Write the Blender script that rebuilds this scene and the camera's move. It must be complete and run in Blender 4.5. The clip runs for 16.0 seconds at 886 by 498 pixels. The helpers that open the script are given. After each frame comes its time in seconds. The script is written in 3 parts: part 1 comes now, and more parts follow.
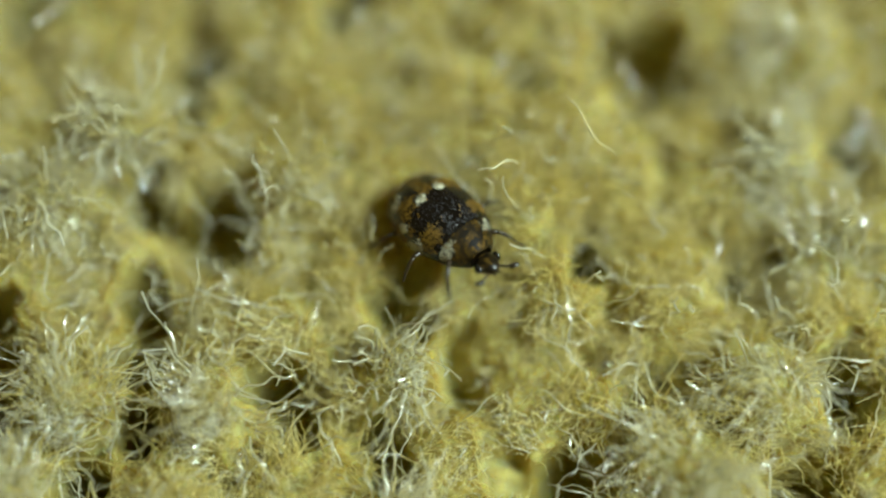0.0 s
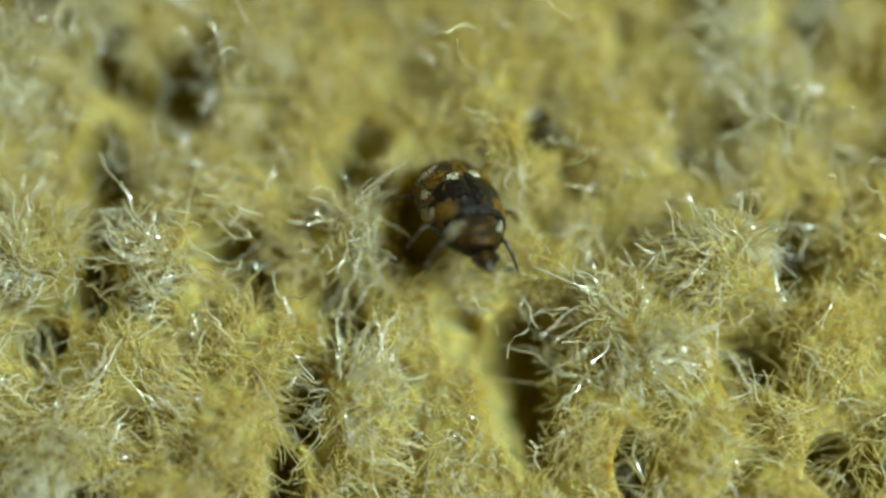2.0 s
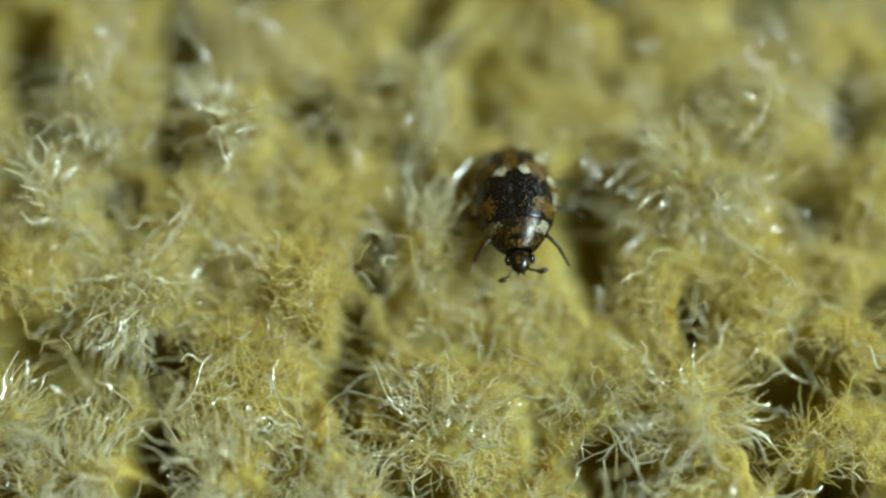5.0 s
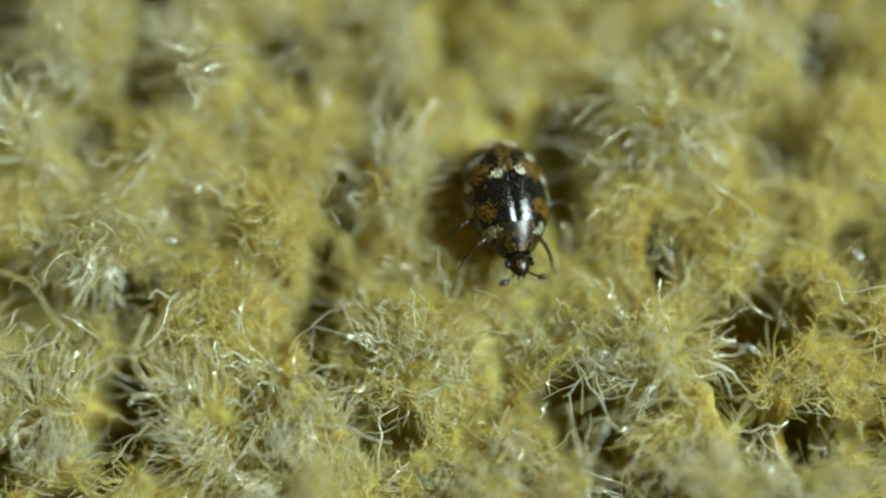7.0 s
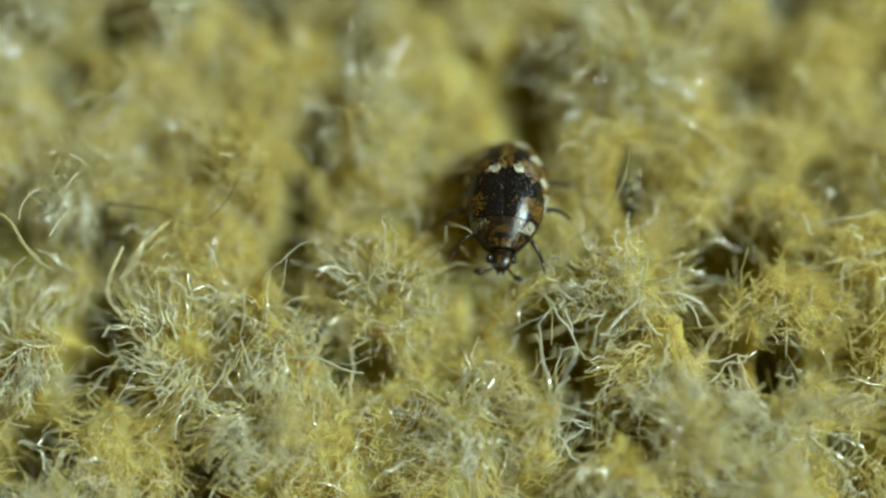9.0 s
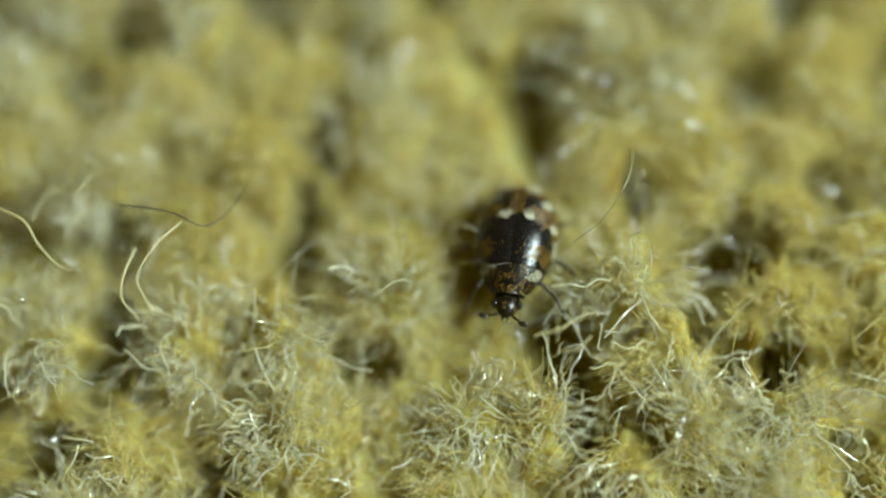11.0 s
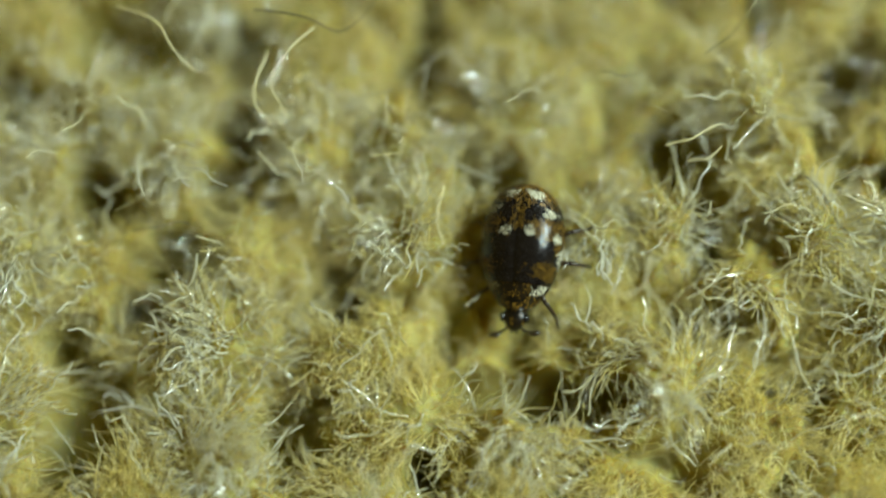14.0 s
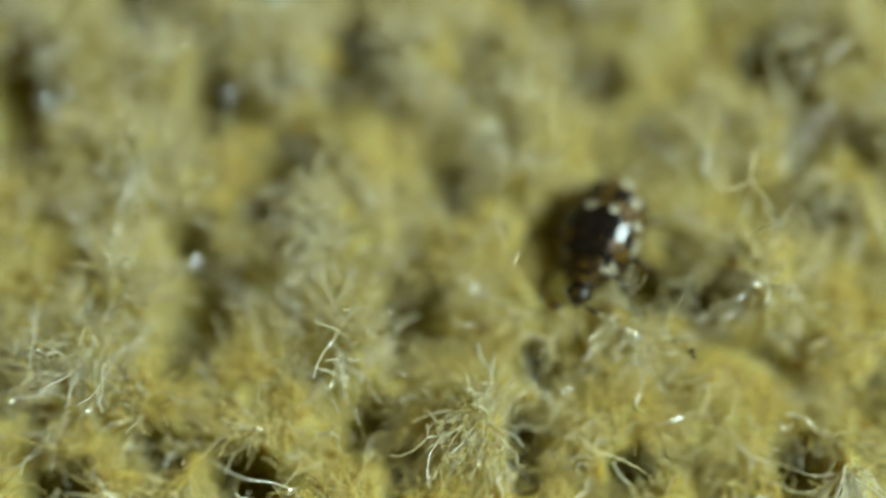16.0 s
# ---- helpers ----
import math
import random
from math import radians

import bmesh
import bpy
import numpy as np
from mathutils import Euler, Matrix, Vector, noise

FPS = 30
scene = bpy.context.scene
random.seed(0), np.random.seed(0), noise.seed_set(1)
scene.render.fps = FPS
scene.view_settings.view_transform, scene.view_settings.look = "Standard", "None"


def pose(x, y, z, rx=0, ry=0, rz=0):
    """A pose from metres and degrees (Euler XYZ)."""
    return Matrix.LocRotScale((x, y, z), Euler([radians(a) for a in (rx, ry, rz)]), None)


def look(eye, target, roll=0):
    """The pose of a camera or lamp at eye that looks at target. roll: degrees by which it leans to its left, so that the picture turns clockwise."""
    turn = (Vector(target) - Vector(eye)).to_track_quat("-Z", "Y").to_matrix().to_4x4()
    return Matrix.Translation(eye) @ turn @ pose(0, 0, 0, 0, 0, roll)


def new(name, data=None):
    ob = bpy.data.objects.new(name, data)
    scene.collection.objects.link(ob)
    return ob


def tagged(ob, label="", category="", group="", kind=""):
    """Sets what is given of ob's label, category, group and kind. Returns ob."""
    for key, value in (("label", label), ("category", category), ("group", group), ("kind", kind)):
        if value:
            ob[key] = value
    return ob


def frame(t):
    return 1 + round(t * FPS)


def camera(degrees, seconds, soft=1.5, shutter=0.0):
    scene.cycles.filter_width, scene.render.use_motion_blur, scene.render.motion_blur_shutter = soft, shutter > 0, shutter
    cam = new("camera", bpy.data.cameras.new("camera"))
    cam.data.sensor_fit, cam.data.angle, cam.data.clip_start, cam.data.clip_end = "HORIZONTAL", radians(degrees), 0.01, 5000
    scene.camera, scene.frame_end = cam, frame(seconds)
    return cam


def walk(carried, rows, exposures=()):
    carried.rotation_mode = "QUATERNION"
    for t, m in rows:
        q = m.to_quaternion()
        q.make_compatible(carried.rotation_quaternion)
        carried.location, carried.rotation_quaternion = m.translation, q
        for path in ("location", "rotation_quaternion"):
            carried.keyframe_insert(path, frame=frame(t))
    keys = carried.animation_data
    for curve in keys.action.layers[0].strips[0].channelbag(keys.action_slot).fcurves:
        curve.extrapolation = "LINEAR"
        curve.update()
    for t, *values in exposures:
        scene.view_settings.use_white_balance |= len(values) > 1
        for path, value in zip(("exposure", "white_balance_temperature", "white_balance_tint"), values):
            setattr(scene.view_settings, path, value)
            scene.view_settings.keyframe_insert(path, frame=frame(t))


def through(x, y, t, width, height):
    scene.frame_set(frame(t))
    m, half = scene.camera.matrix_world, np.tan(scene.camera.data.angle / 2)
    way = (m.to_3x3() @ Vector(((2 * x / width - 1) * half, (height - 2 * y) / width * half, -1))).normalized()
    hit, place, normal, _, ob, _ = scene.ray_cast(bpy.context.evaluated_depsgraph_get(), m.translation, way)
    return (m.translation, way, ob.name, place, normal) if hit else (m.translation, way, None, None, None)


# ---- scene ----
cam = camera(30.0, 16.0, soft=2.4, shutter=0.5)
MM = 0.001
# shallow macro focus
cam.data.dof.use_dof = True
cam.data.dof.focus_distance = 36.72 * MM
cam.data.dof.aperture_fstop = 9.2
# seconds, eye in millimetres, tilt, lean, turn in degrees
PATH = [
    (0.0, 0.000, -8.761, 36.099, 15.200, -0.023, -0.351),
    (0.5, 0.088, -9.056, 36.151, 14.940, 0.120, -0.222),
    (1.0, 0.394, -9.448, 36.091, 13.932, -0.187, -0.214),
    (1.5, 0.723, -10.389, 36.093, 13.280, -0.047, 0.111),
    (2.0, 1.055, -10.300, 36.155, 12.722, -0.099, 0.106),
    (2.5, 1.642, -10.508, 36.003, 12.097, -0.567, -0.073),
    (3.0, 1.531, -11.417, 36.078, 12.435, -0.709, -0.174),
    (3.5, 1.170, -12.000, 36.352, 13.536, -0.037, -0.295),
    (4.0, 0.286, -12.932, 36.268, 13.547, 0.209, -0.022),
    (4.5, -0.400, -14.395, 36.311, 14.135, -0.050, -0.044),
    (4.7, -0.871, -14.436, 36.394, 13.979, -0.657, -0.207),
    (6.8, 0.045, -15.531, 36.299, 13.415, -0.009, -0.153),
    (7.0, 0.302, -15.547, 36.269, 13.208, 0.038, -0.180),
    (7.5, 0.172, -16.008, 36.301, 13.717, 0.002, -0.315),
    (8.0, 0.934, -16.555, 36.248, 13.610, 0.503, -0.141),
    (8.5, 1.078, -16.719, 36.288, 13.952, 0.486, -0.290),
    (8.7, 1.105, -17.147, 36.209, 13.835, 0.384, -0.308),
    (10.8, 1.464, -18.107, 36.521, 14.487, 0.862, -0.432),
    (11.0, 1.514, -18.171, 36.633, 14.665, 1.238, -0.367),
    (11.5, 0.970, -18.500, 36.590, 14.164, 1.194, -0.273),
    (12.0, 0.655, -18.804, 36.447, 13.505, 1.106, -0.075),
    (12.5, -0.874, -19.187, 36.294, 12.717, 0.676, -0.005),
    (13.0, -1.082, -19.704, 36.273, 12.442, 0.598, 0.222),
    (13.5, -1.262, -20.442, 36.158, 11.775, 0.360, 0.372),
    (14.0, -1.873, -20.700, 36.463, 11.907, 0.280, 0.500),
    (14.5, -2.340, -22.207, 36.461, 11.918, -0.164, 0.706),
    (15.0, -2.938, -22.767, 36.787, 12.239, -0.039, 0.799),
    (15.5, -3.841, -23.547, 37.179, 13.186, -0.398, 0.661),
    (16.0, -5.170, -24.496, 37.265, 13.627, -0.945, 0.677),
]
walk(cam, [(t, pose(x * MM, y * MM, z * MM, rx, ry, rz)) for t, x, y, z, rx, ry, rz in PATH],
     exposures=[(0.0, -0.79), (4.5, -0.84), (7.0, -0.84), (7.5, -1.12), (8.0, -1.26), (8.5, -0.91), (11.0, -0.79), (12.5, -0.84), (16.0, -0.79)])

# ---- light: one cool macro lamp high to the right, an added ochre fill all around ----
world = bpy.data.worlds.new("world")
scene.world = world
world.use_nodes = True
# strong ochre, added to warm the shade between the fibres
world.node_tree.nodes["Background"].inputs["Color"].default_value = (1.0, 0.68, 0.05, 1)
world.node_tree.nodes["Background"].inputs["Strength"].default_value = 0.22
lamp_data = bpy.data.lights.new("macro_lamp", "AREA")
lamp_data.shape, lamp_data.size, lamp_data.energy, lamp_data.color = "DISK", 0.09, 3.1, (0.80, 1.0, 0.95)
lamp = new("macro_lamp", lamp_data)
lamp.matrix_world = look((0.19, 0.01, 0.215), (0, -0.008, 0))
scene.view_settings.exposure = 0.0


# ---- materials ----
def node_material(name):
    m = bpy.data.materials.new(name)
    m.use_nodes = True
    nt = m.node_tree
    return m, nt, nt.nodes["Principled BSDF"], nt.nodes["Material Output"]


def ramp(nt, source, stops):
    r = nt.nodes.new("ShaderNodeValToRGB")
    while len(r.color_ramp.elements) < len(stops):
        r.color_ramp.elements.new(0.5)
    for e, (p, c) in zip(r.color_ramp.elements, stops):
        e.position, e.color = p, (*c, 1)
    nt.links.new(source, r.inputs[0])
    return r.outputs[0]


def noise_tex(nt, scale, detail=3.0, coord="Object"):
    tc = nt.nodes.new("ShaderNodeTexCoord")
    n = nt.nodes.new("ShaderNodeTexNoise")
    n.inputs["Scale"].default_value, n.inputs["Detail"].default_value = scale, detail
    nt.links.new(tc.outputs[coord], n.inputs["Vector"])
    return n.outputs["Fac"]


def bump(nt, bsdf, height, distance, strength=1.0):
    b = nt.nodes.new("ShaderNodeBump")
    b.inputs["Distance"].default_value, b.inputs["Strength"].default_value = distance, strength
    nt.links.new(height, b.inputs["Height"])
    nt.links.new(b.outputs[0], bsdf.inputs["Normal"])


def fibre_material(name, stops, translucent, rough=0.38, strength=0.5, see_through=0.0, silky=0.0, through=(0.8, 0.7, 0.4)):
    m, nt, p, out = node_material(name)
    geo = nt.nodes.new("ShaderNodeNewGeometry")
    col = ramp(nt, geo.outputs["Random Per Island"], stops)
    patch = ramp(nt, noise_tex(nt, 420.0, 2.0), [(0.36, (0.94, 0.88, 0.66)), (0.62, (1.0, 1.0, 1.0))])
    mul = nt.nodes.new("ShaderNodeMixRGB")
    mul.blend_type, mul.inputs[0].default_value = "MULTIPLY", 1.0
    nt.links.new(col, mul.inputs[1])
    nt.links.new(patch, mul.inputs[2])
    nt.links.new(mul.outputs[0], p.inputs["Base Color"])
    p.inputs["Roughness"].default_value = rough
    p.inputs["Specular IOR Level"].default_value = strength
    tr = nt.nodes.new("ShaderNodeBsdfTranslucent")
    tr.inputs["Color"].default_value = (*through, 1)
    mix = nt.nodes.new("ShaderNodeMixShader")
    mix.inputs[0].default_value = translucent
    nt.links.new(p.outputs[0], mix.inputs[1])
    nt.links.new(tr.outputs[0], mix.inputs[2])
    silk = nt.nodes.new("ShaderNodeBsdfGlossy")
    silk.inputs["Roughness"].default_value = 0.13
    silk.inputs["Color"].default_value = (0.96, 0.96, 0.93, 1)
    sheen = nt.nodes.new("ShaderNodeMixShader")
    sheen.inputs[0].default_value = silky
    nt.links.new(mix.outputs[0], sheen.inputs[1])
    nt.links.new(silk.outputs[0], sheen.inputs[2])
    clear = nt.nodes.new("ShaderNodeBsdfTransparent")
    clear.inputs["Color"].default_value = (1.0, 0.82, 0.20, 1)
    whole = nt.nodes.new("ShaderNodeMixShader")
    whole.inputs[0].default_value = see_through
    nt.links.new(sheen.outputs[0], whole.inputs[1])
    nt.links.new(clear.outputs[0], whole.inputs[2])
    nt.links.new(whole.outputs[0], out.inputs["Surface"])
    return m


def shaded_body_material():
    m, nt, p, out = node_material("shaded_pile")
    # ochre darker than the fibres: shade deep in the pile, put into colour
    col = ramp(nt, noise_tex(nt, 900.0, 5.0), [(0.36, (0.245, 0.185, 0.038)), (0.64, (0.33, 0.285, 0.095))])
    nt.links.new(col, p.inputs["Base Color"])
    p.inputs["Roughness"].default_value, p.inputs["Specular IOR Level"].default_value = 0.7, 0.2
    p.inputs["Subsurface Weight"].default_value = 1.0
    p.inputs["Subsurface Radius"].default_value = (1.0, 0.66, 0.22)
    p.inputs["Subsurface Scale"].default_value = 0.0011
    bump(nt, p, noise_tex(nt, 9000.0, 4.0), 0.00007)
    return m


def plain_material(name, a, b, scale, rough, relief=0.0, spec=0.5):
    m, nt, p, out = node_material(name)
    n = noise_tex(nt, scale, 4.0)
    nt.links.new(ramp(nt, n, [(0.35, a), (0.65, b)]), p.inputs["Base Color"])
    p.inputs["Roughness"].default_value = rough
    p.inputs["Specular IOR Level"].default_value = spec
    if relief:
        bump(nt, p, noise_tex(nt, scale * 4, 3.0), relief)
    return m


PILE = fibre_material("cream_pile_fibre", [(0.0, (0.76, 0.68, 0.34)), (0.5, (0.86, 0.83, 0.53)), (1.0, (0.95, 0.97, 0.84))], 0.54, 0.3, 0.7, 0.12, 0.05, (0.97, 0.88, 0.30))
# same fibre with a near-white base that paints the lamp's glint on tips
GUARD = fibre_material("lit_pile_fibre", [(0.0, (0.93, 0.95, 0.86)), (1.0, (0.95, 0.98, 0.97))], 0.46, 0.15, 1.0, 0.04, 0.32, (0.98, 0.95, 0.68))
SHADED_BODY = shaded_body_material()
STRAND = fibre_material("loose_fibre", [(0.0, (0.62, 0.56, 0.34)), (1.0, (0.72, 0.68, 0.44))], 0.2)
OLIVE_STRAND = plain_material("olive_fibre", (0.16, 0.14, 0.05), (0.26, 0.23, 0.10), 900, 0.3)
DARK_STRAND = plain_material("dark_hair", (0.03, 0.03, 0.025), (0.08, 0.07, 0.05), 900, 0.35)
BACKING = plain_material("jute_backing", (0.20, 0.13, 0.05), (0.34, 0.25, 0.11), 900, 0.9, 0.0002)
CUTICLE = plain_material("black_cuticle", (0.002, 0.002, 0.003), (0.007, 0.006, 0.006), 9000, 0.15, 0.000004, 0.6)
BROWN = plain_material("brown_cuticle", (0.003, 0.0025, 0.002), (0.012, 0.008, 0.004), 4000, 0.28, 0.000004, 0.35)
LEG = plain_material("leg_cuticle", (0.012, 0.008, 0.004), (0.032, 0.019, 0.008), 4000, 0.32)
EYE_BLACK = plain_material("eye", (0.006, 0.006, 0.006), (0.015, 0.014, 0.012), 9000, 0.15)


def scale_material(name, a, b, rough):
    m, nt, p, out = node_material(name)
    geo = nt.nodes.new("ShaderNodeNewGeometry")
    nt.links.new(ramp(nt, geo.outputs["Random Per Island"], [(0.0, a), (1.0, b)]), p.inputs["Base Color"])
    p.inputs["Roughness"].default_value = rough
    p.inputs["Specular IOR Level"].default_value = 0.25
    return m


WHITE_SCALE = scale_material("white_scale", (0.18, 0.155, 0.08), (0.66, 0.63, 0.48), 0.5)
ORANGE_SCALE = scale_material("ochre_scale", (0.008, 0.005, 0.002), (0.24, 0.13, 0.016), 0.45)
BLACK_SCALE = scale_material("black_scale", (0.004, 0.004, 0.006), (0.02, 0.018, 0.02), 0.35)


# ---- mesh helpers ----
def mesh_object(name, verts, faces, material, parent=None, label="", smooth=True, kind=""):
    me = bpy.data.meshes.new(name)
    me.from_pydata([tuple(v) for v in verts], [], faces)
    me.materials.append(material)
    me.polygons.foreach_set("use_smooth", [smooth] * len(me.polygons))
    me.update()
    ob = new(name, me)
    if parent is not None:
        ob.parent = parent
    return tagged(ob, label=label, kind=kind)


def tube(points, radii, sides):
    """Vertices and faces of a tapered tube along points, closed at both ends."""
    pts = np.asarray(points, float)
    tan = np.gradient(pts, axis=0)
    tan /= np.linalg.norm(tan, axis=1)[:, None] + 1e-12
    ref = np.array([0.31, 0.77, 0.55])
    a = np.cross(tan, ref)
    a /= np.linalg.norm(a, axis=1)[:, None] + 1e-12
    b = np.cross(tan, a)
    ang = np.arange(sides) * 2 * np.pi / sides
    ring = np.cos(ang)[None, :, None] * a[:, None] + np.sin(ang)[None, :, None] * b[:, None]
    v = pts[:, None] + ring * np.asarray(radii, float)[:, None, None]
    k = len(pts)
    faces = []
    for i in range(k - 1):
        for s in range(sides):
            s2 = (s + 1) % sides
            faces.append((i * sides + s, i * sides + s2, (i + 1) * sides + s2, (i + 1) * sides + s))
    faces.append(tuple(range(sides))[::-1])
    faces.append(tuple((k - 1) * sides + s for s in range(sides)))
    return v.reshape(-1, 3), faces


def spline(points, n):
    """A smooth curve of n points through the given ones."""
    p = np.asarray(points, float)
    p = np.vstack([2 * p[0] - p[1], p, 2 * p[-1] - p[-2]])
    out = []
    for u in np.linspace(0, len(p) - 3 - 1e-9, n):
        i = int(u)
        t = u - i
        a, b, c, d = p[i:i + 4]
        out.append(0.5 * (2 * b + (c - a) * t + (2 * a - 5 * b + 4 * c - d) * t * t + (3 * b - a - 3 * c + d) * t ** 3))
    return np.array(out)


# ---- carpet ----
X0, X1, Y0, Y1, FLOOR = -16.0, 13.8, -23.5, 8.6, -4.8
carpet = tagged(new("carpet"), "cream cut-pile carpet of curly yellowish fibres", "carpet", kind="structure")


def build_backing():
    n = 24
    g = np.linspace(-0.09, 0.09, n)
    xs, ys = np.meshgrid(g, g - 0.008)
    v = np.stack([xs, ys, np.full_like(xs, FLOOR * MM)], -1).reshape(-1, 3)
    f = [(j * n + i, j * n + i + 1, (j + 1) * n + i + 1, (j + 1) * n + i) for j in range(n - 1) for i in range(n - 1)]
    mesh_object("backing", v, f, BACKING, carpet, "brown woven jute carpet backing")


build_backing()

# deep gaps between the tufts: x, y and half widths in millimetres, from the back of the pile to the front
GAPS_BACK = [
    (-9.8, 7.3, 0.71, 0.59), (-2.3, 7.2, 0.48, 0.50), (5.1, 5.6, 0.96, 0.85), (-5.8, 5.6, 0.48, 0.99), (1.9, 5.4, 0.48, 0.35), (9.9, 3.8, 0.55, 0.85),
    (-6.7, 2.7, 0.40, 0.69), (-5.1, 1.8, 0.66, 0.68), (3.4, 1.2, 0.33, 0.54), (7.8, 0.9, 0.27, 0.28), (-0.7, 0.5, 0.41, 0.42), (6.9, 0.5, 0.47, 0.38),
    (-6.8, 0.0, 0.44, 0.66), (-0.8, -0.3, 0.52, 0.54), (-10.4, -0.7, 0.56, 0.87), (-6.9, -1.3, 0.53, 0.54), (0.5, -1.5, 0.39, 0.67), (-3.5, -2.0, 0.56, 0.37),
    (-9.8, -2.1, 0.41, 0.91), (9.3, -2.2, 0.46, 0.85), (-6.8, -2.9, 0.33, 0.67), (-3.3, -2.9, 0.52, 0.40), (-1.3, -3.2, 0.48, 0.45),
]
GAPS_MIDDLE = [
    (-1.0, -3.9, 0.38, 0.40), (1.4, -4.0, 0.40, 0.42), (-8.0, -4.1, 0.52, 0.34), (8.3, -4.3, 0.53, 0.48), (3.1, -4.3, 0.85, 0.58), (-2.1, -5.4, 0.39, 0.68),
    (3.0, -5.5, 0.67, 0.96), (-11.5, -6.2, 0.56, 0.58), (5.3, -6.7, 0.26, 0.41), (10.0, -7.0, 0.54, 0.56), (-2.5, -7.4, 0.37, 0.82), (-9.9, -7.9, 0.88, 0.56),
    (-8.4, -8.1, 0.73, 0.41), (-6.9, -8.2, 0.40, 0.55), (7.5, -8.3, 0.67, 0.55), (-2.6, -8.3, 0.42, 0.67), (-8.7, -8.9, 0.71, 0.41), (6.7, -9.1, 0.46, 1.01),
    (-12.4, -9.3, 0.43, 0.44), (-2.6, -9.5, 0.26, 0.54), (-6.9, -9.8, 0.45, 0.51), (3.3, -10.2, 0.63, 0.51), (6.8, -10.2, 0.37, 0.59), (-2.0, -10.2, 0.36, 0.53),
]
GAPS_FRONT = [
    (-6.4, -11.1, 0.54, 0.51), (-1.1, -11.1, 0.52, 0.33), (3.7, -11.2, 0.59, 0.60), (8.5, -11.2, 0.40, 0.55), (-14.9, -11.4, 0.71, 0.88), (7.5, -11.4, 0.39, 0.54),
    (-10.1, -11.6, 0.56, 0.86), (-7.3, -11.6, 0.40, 0.58), (4.0, -12.5, 0.32, 0.40), (9.8, -13.0, 0.39, 0.27), (-14.9, -13.0, 0.70, 0.72), (-8.2, -13.1, 0.75, 0.50),
    (-4.1, -13.4, 0.65, 0.40), (-4.7, -14.2, 0.78, 0.40), (-9.2, -14.3, 0.41, 0.56), (3.9, -14.5, 0.86, 0.55), (-0.6, -14.7, 0.51, 0.66), (-1.9, -14.9, 0.38, 0.53),
    (-10.6, -15.2, 0.53, 0.55), (-1.2, -16.0, 0.77, 0.40), (6.0, -16.0, 0.65, 0.27),
]
GAPS_NEAREST = [
    (-10.1, -16.1, 0.73, 0.41), (0.9, -16.3, 1.08, 0.42), (-5.0, -16.4, 0.40, 0.28), (-5.6, -17.3, 0.53, 0.82), (-10.4, -17.3, 0.67, 0.83), (-2.4, -17.9, 0.40, 0.41),
    (-10.6, -18.1, 0.54, 0.41), (-14.6, -18.7, 0.41, 0.42), (-6.2, -19.5, 0.40, 0.54), (-2.7, -19.6, 0.40, 0.68), (-11.3, -20.1, 0.53, 0.41), (3.7, -20.3, 0.41, 0.56),
    (-5.4, -20.4, 0.39, 0.41), (-0.1, -20.5, 0.53, 0.41), (-9.3, -20.6, 0.53, 0.54), (-13.6, -20.9, 0.54, 0.42),
]
GAPS = np.array(GAPS_BACK + GAPS_MIDDLE + GAPS_FRONT + GAPS_NEAREST)
# plump tufts with frizzy crowns, whitened as if lit: x, y, half widths in millimetres
CROWNS_BACK = [
    (8.6, 6.0, 0.82, 0.70), (-7.2, 4.0, 1.06, 0.82), (7.9, 3.5, 1.06, 1.09), (-3.8, 2.8, 0.65, 0.67), (-8.9, 2.3, 1.32, 0.82), (-4.4, 1.7, 0.64, 0.66),
    (9.2, 1.2, 0.79, 0.81), (-0.9, -1.5, 1.02, 0.72), (7.4, -2.1, 1.04, 0.74), (-8.3, -2.2, 1.02, 0.86), (-5.1, -2.4, 0.81, 0.69), (5.3, -4.0, 1.07, 0.89),
    (-9.2, -4.4, 0.90, 0.60), (-0.9, -5.2, 0.78, 0.53), (1.9, -6.6, 0.63, 0.52), (-7.7, -6.9, 1.00, 0.81), (3.1, -9.1, 1.00, 0.77), (4.8, -9.5, 0.89, 0.72),
    (0.0, -9.5, 0.94, 0.71), (-10.0, -9.6, 0.92, 0.81),
]
CROWNS_FRONT = [
    (-14.0, -10.1, 1.25, 0.72), (-2.9, -10.5, 0.67, 0.90), (-5.3, -10.7, 0.97, 0.74), (-8.2, -10.8, 0.77, 0.93), (-10.5, -11.0, 0.78, 0.67), (8.3, -12.1, 0.89, 0.91),
    (1.0, -12.3, 1.24, 0.64), (3.3, -12.3, 0.66, 0.54), (6.5, -12.5, 0.82, 0.85), (-2.9, -12.6, 0.88, 0.65), (-12.0, -13.2, 1.21, 0.83), (4.7, -13.8, 0.76, 0.52),
    (8.0, -14.3, 0.64, 1.06), (-7.2, -14.8, 1.29, 0.86), (2.7, -15.9, 1.06, 0.82), (-12.2, -16.4, 0.92, 0.81), (-0.3, -16.9, 0.91, 0.54), (-6.8, -17.5, 1.16, 0.80),
    (-13.0, -18.0, 1.05, 1.08), (-3.7, -19.4, 0.77, 0.53), (4.6, -20.3, 0.66, 0.68),
]
CROWNS = np.array(CROWNS_BACK + CROWNS_FRONT)


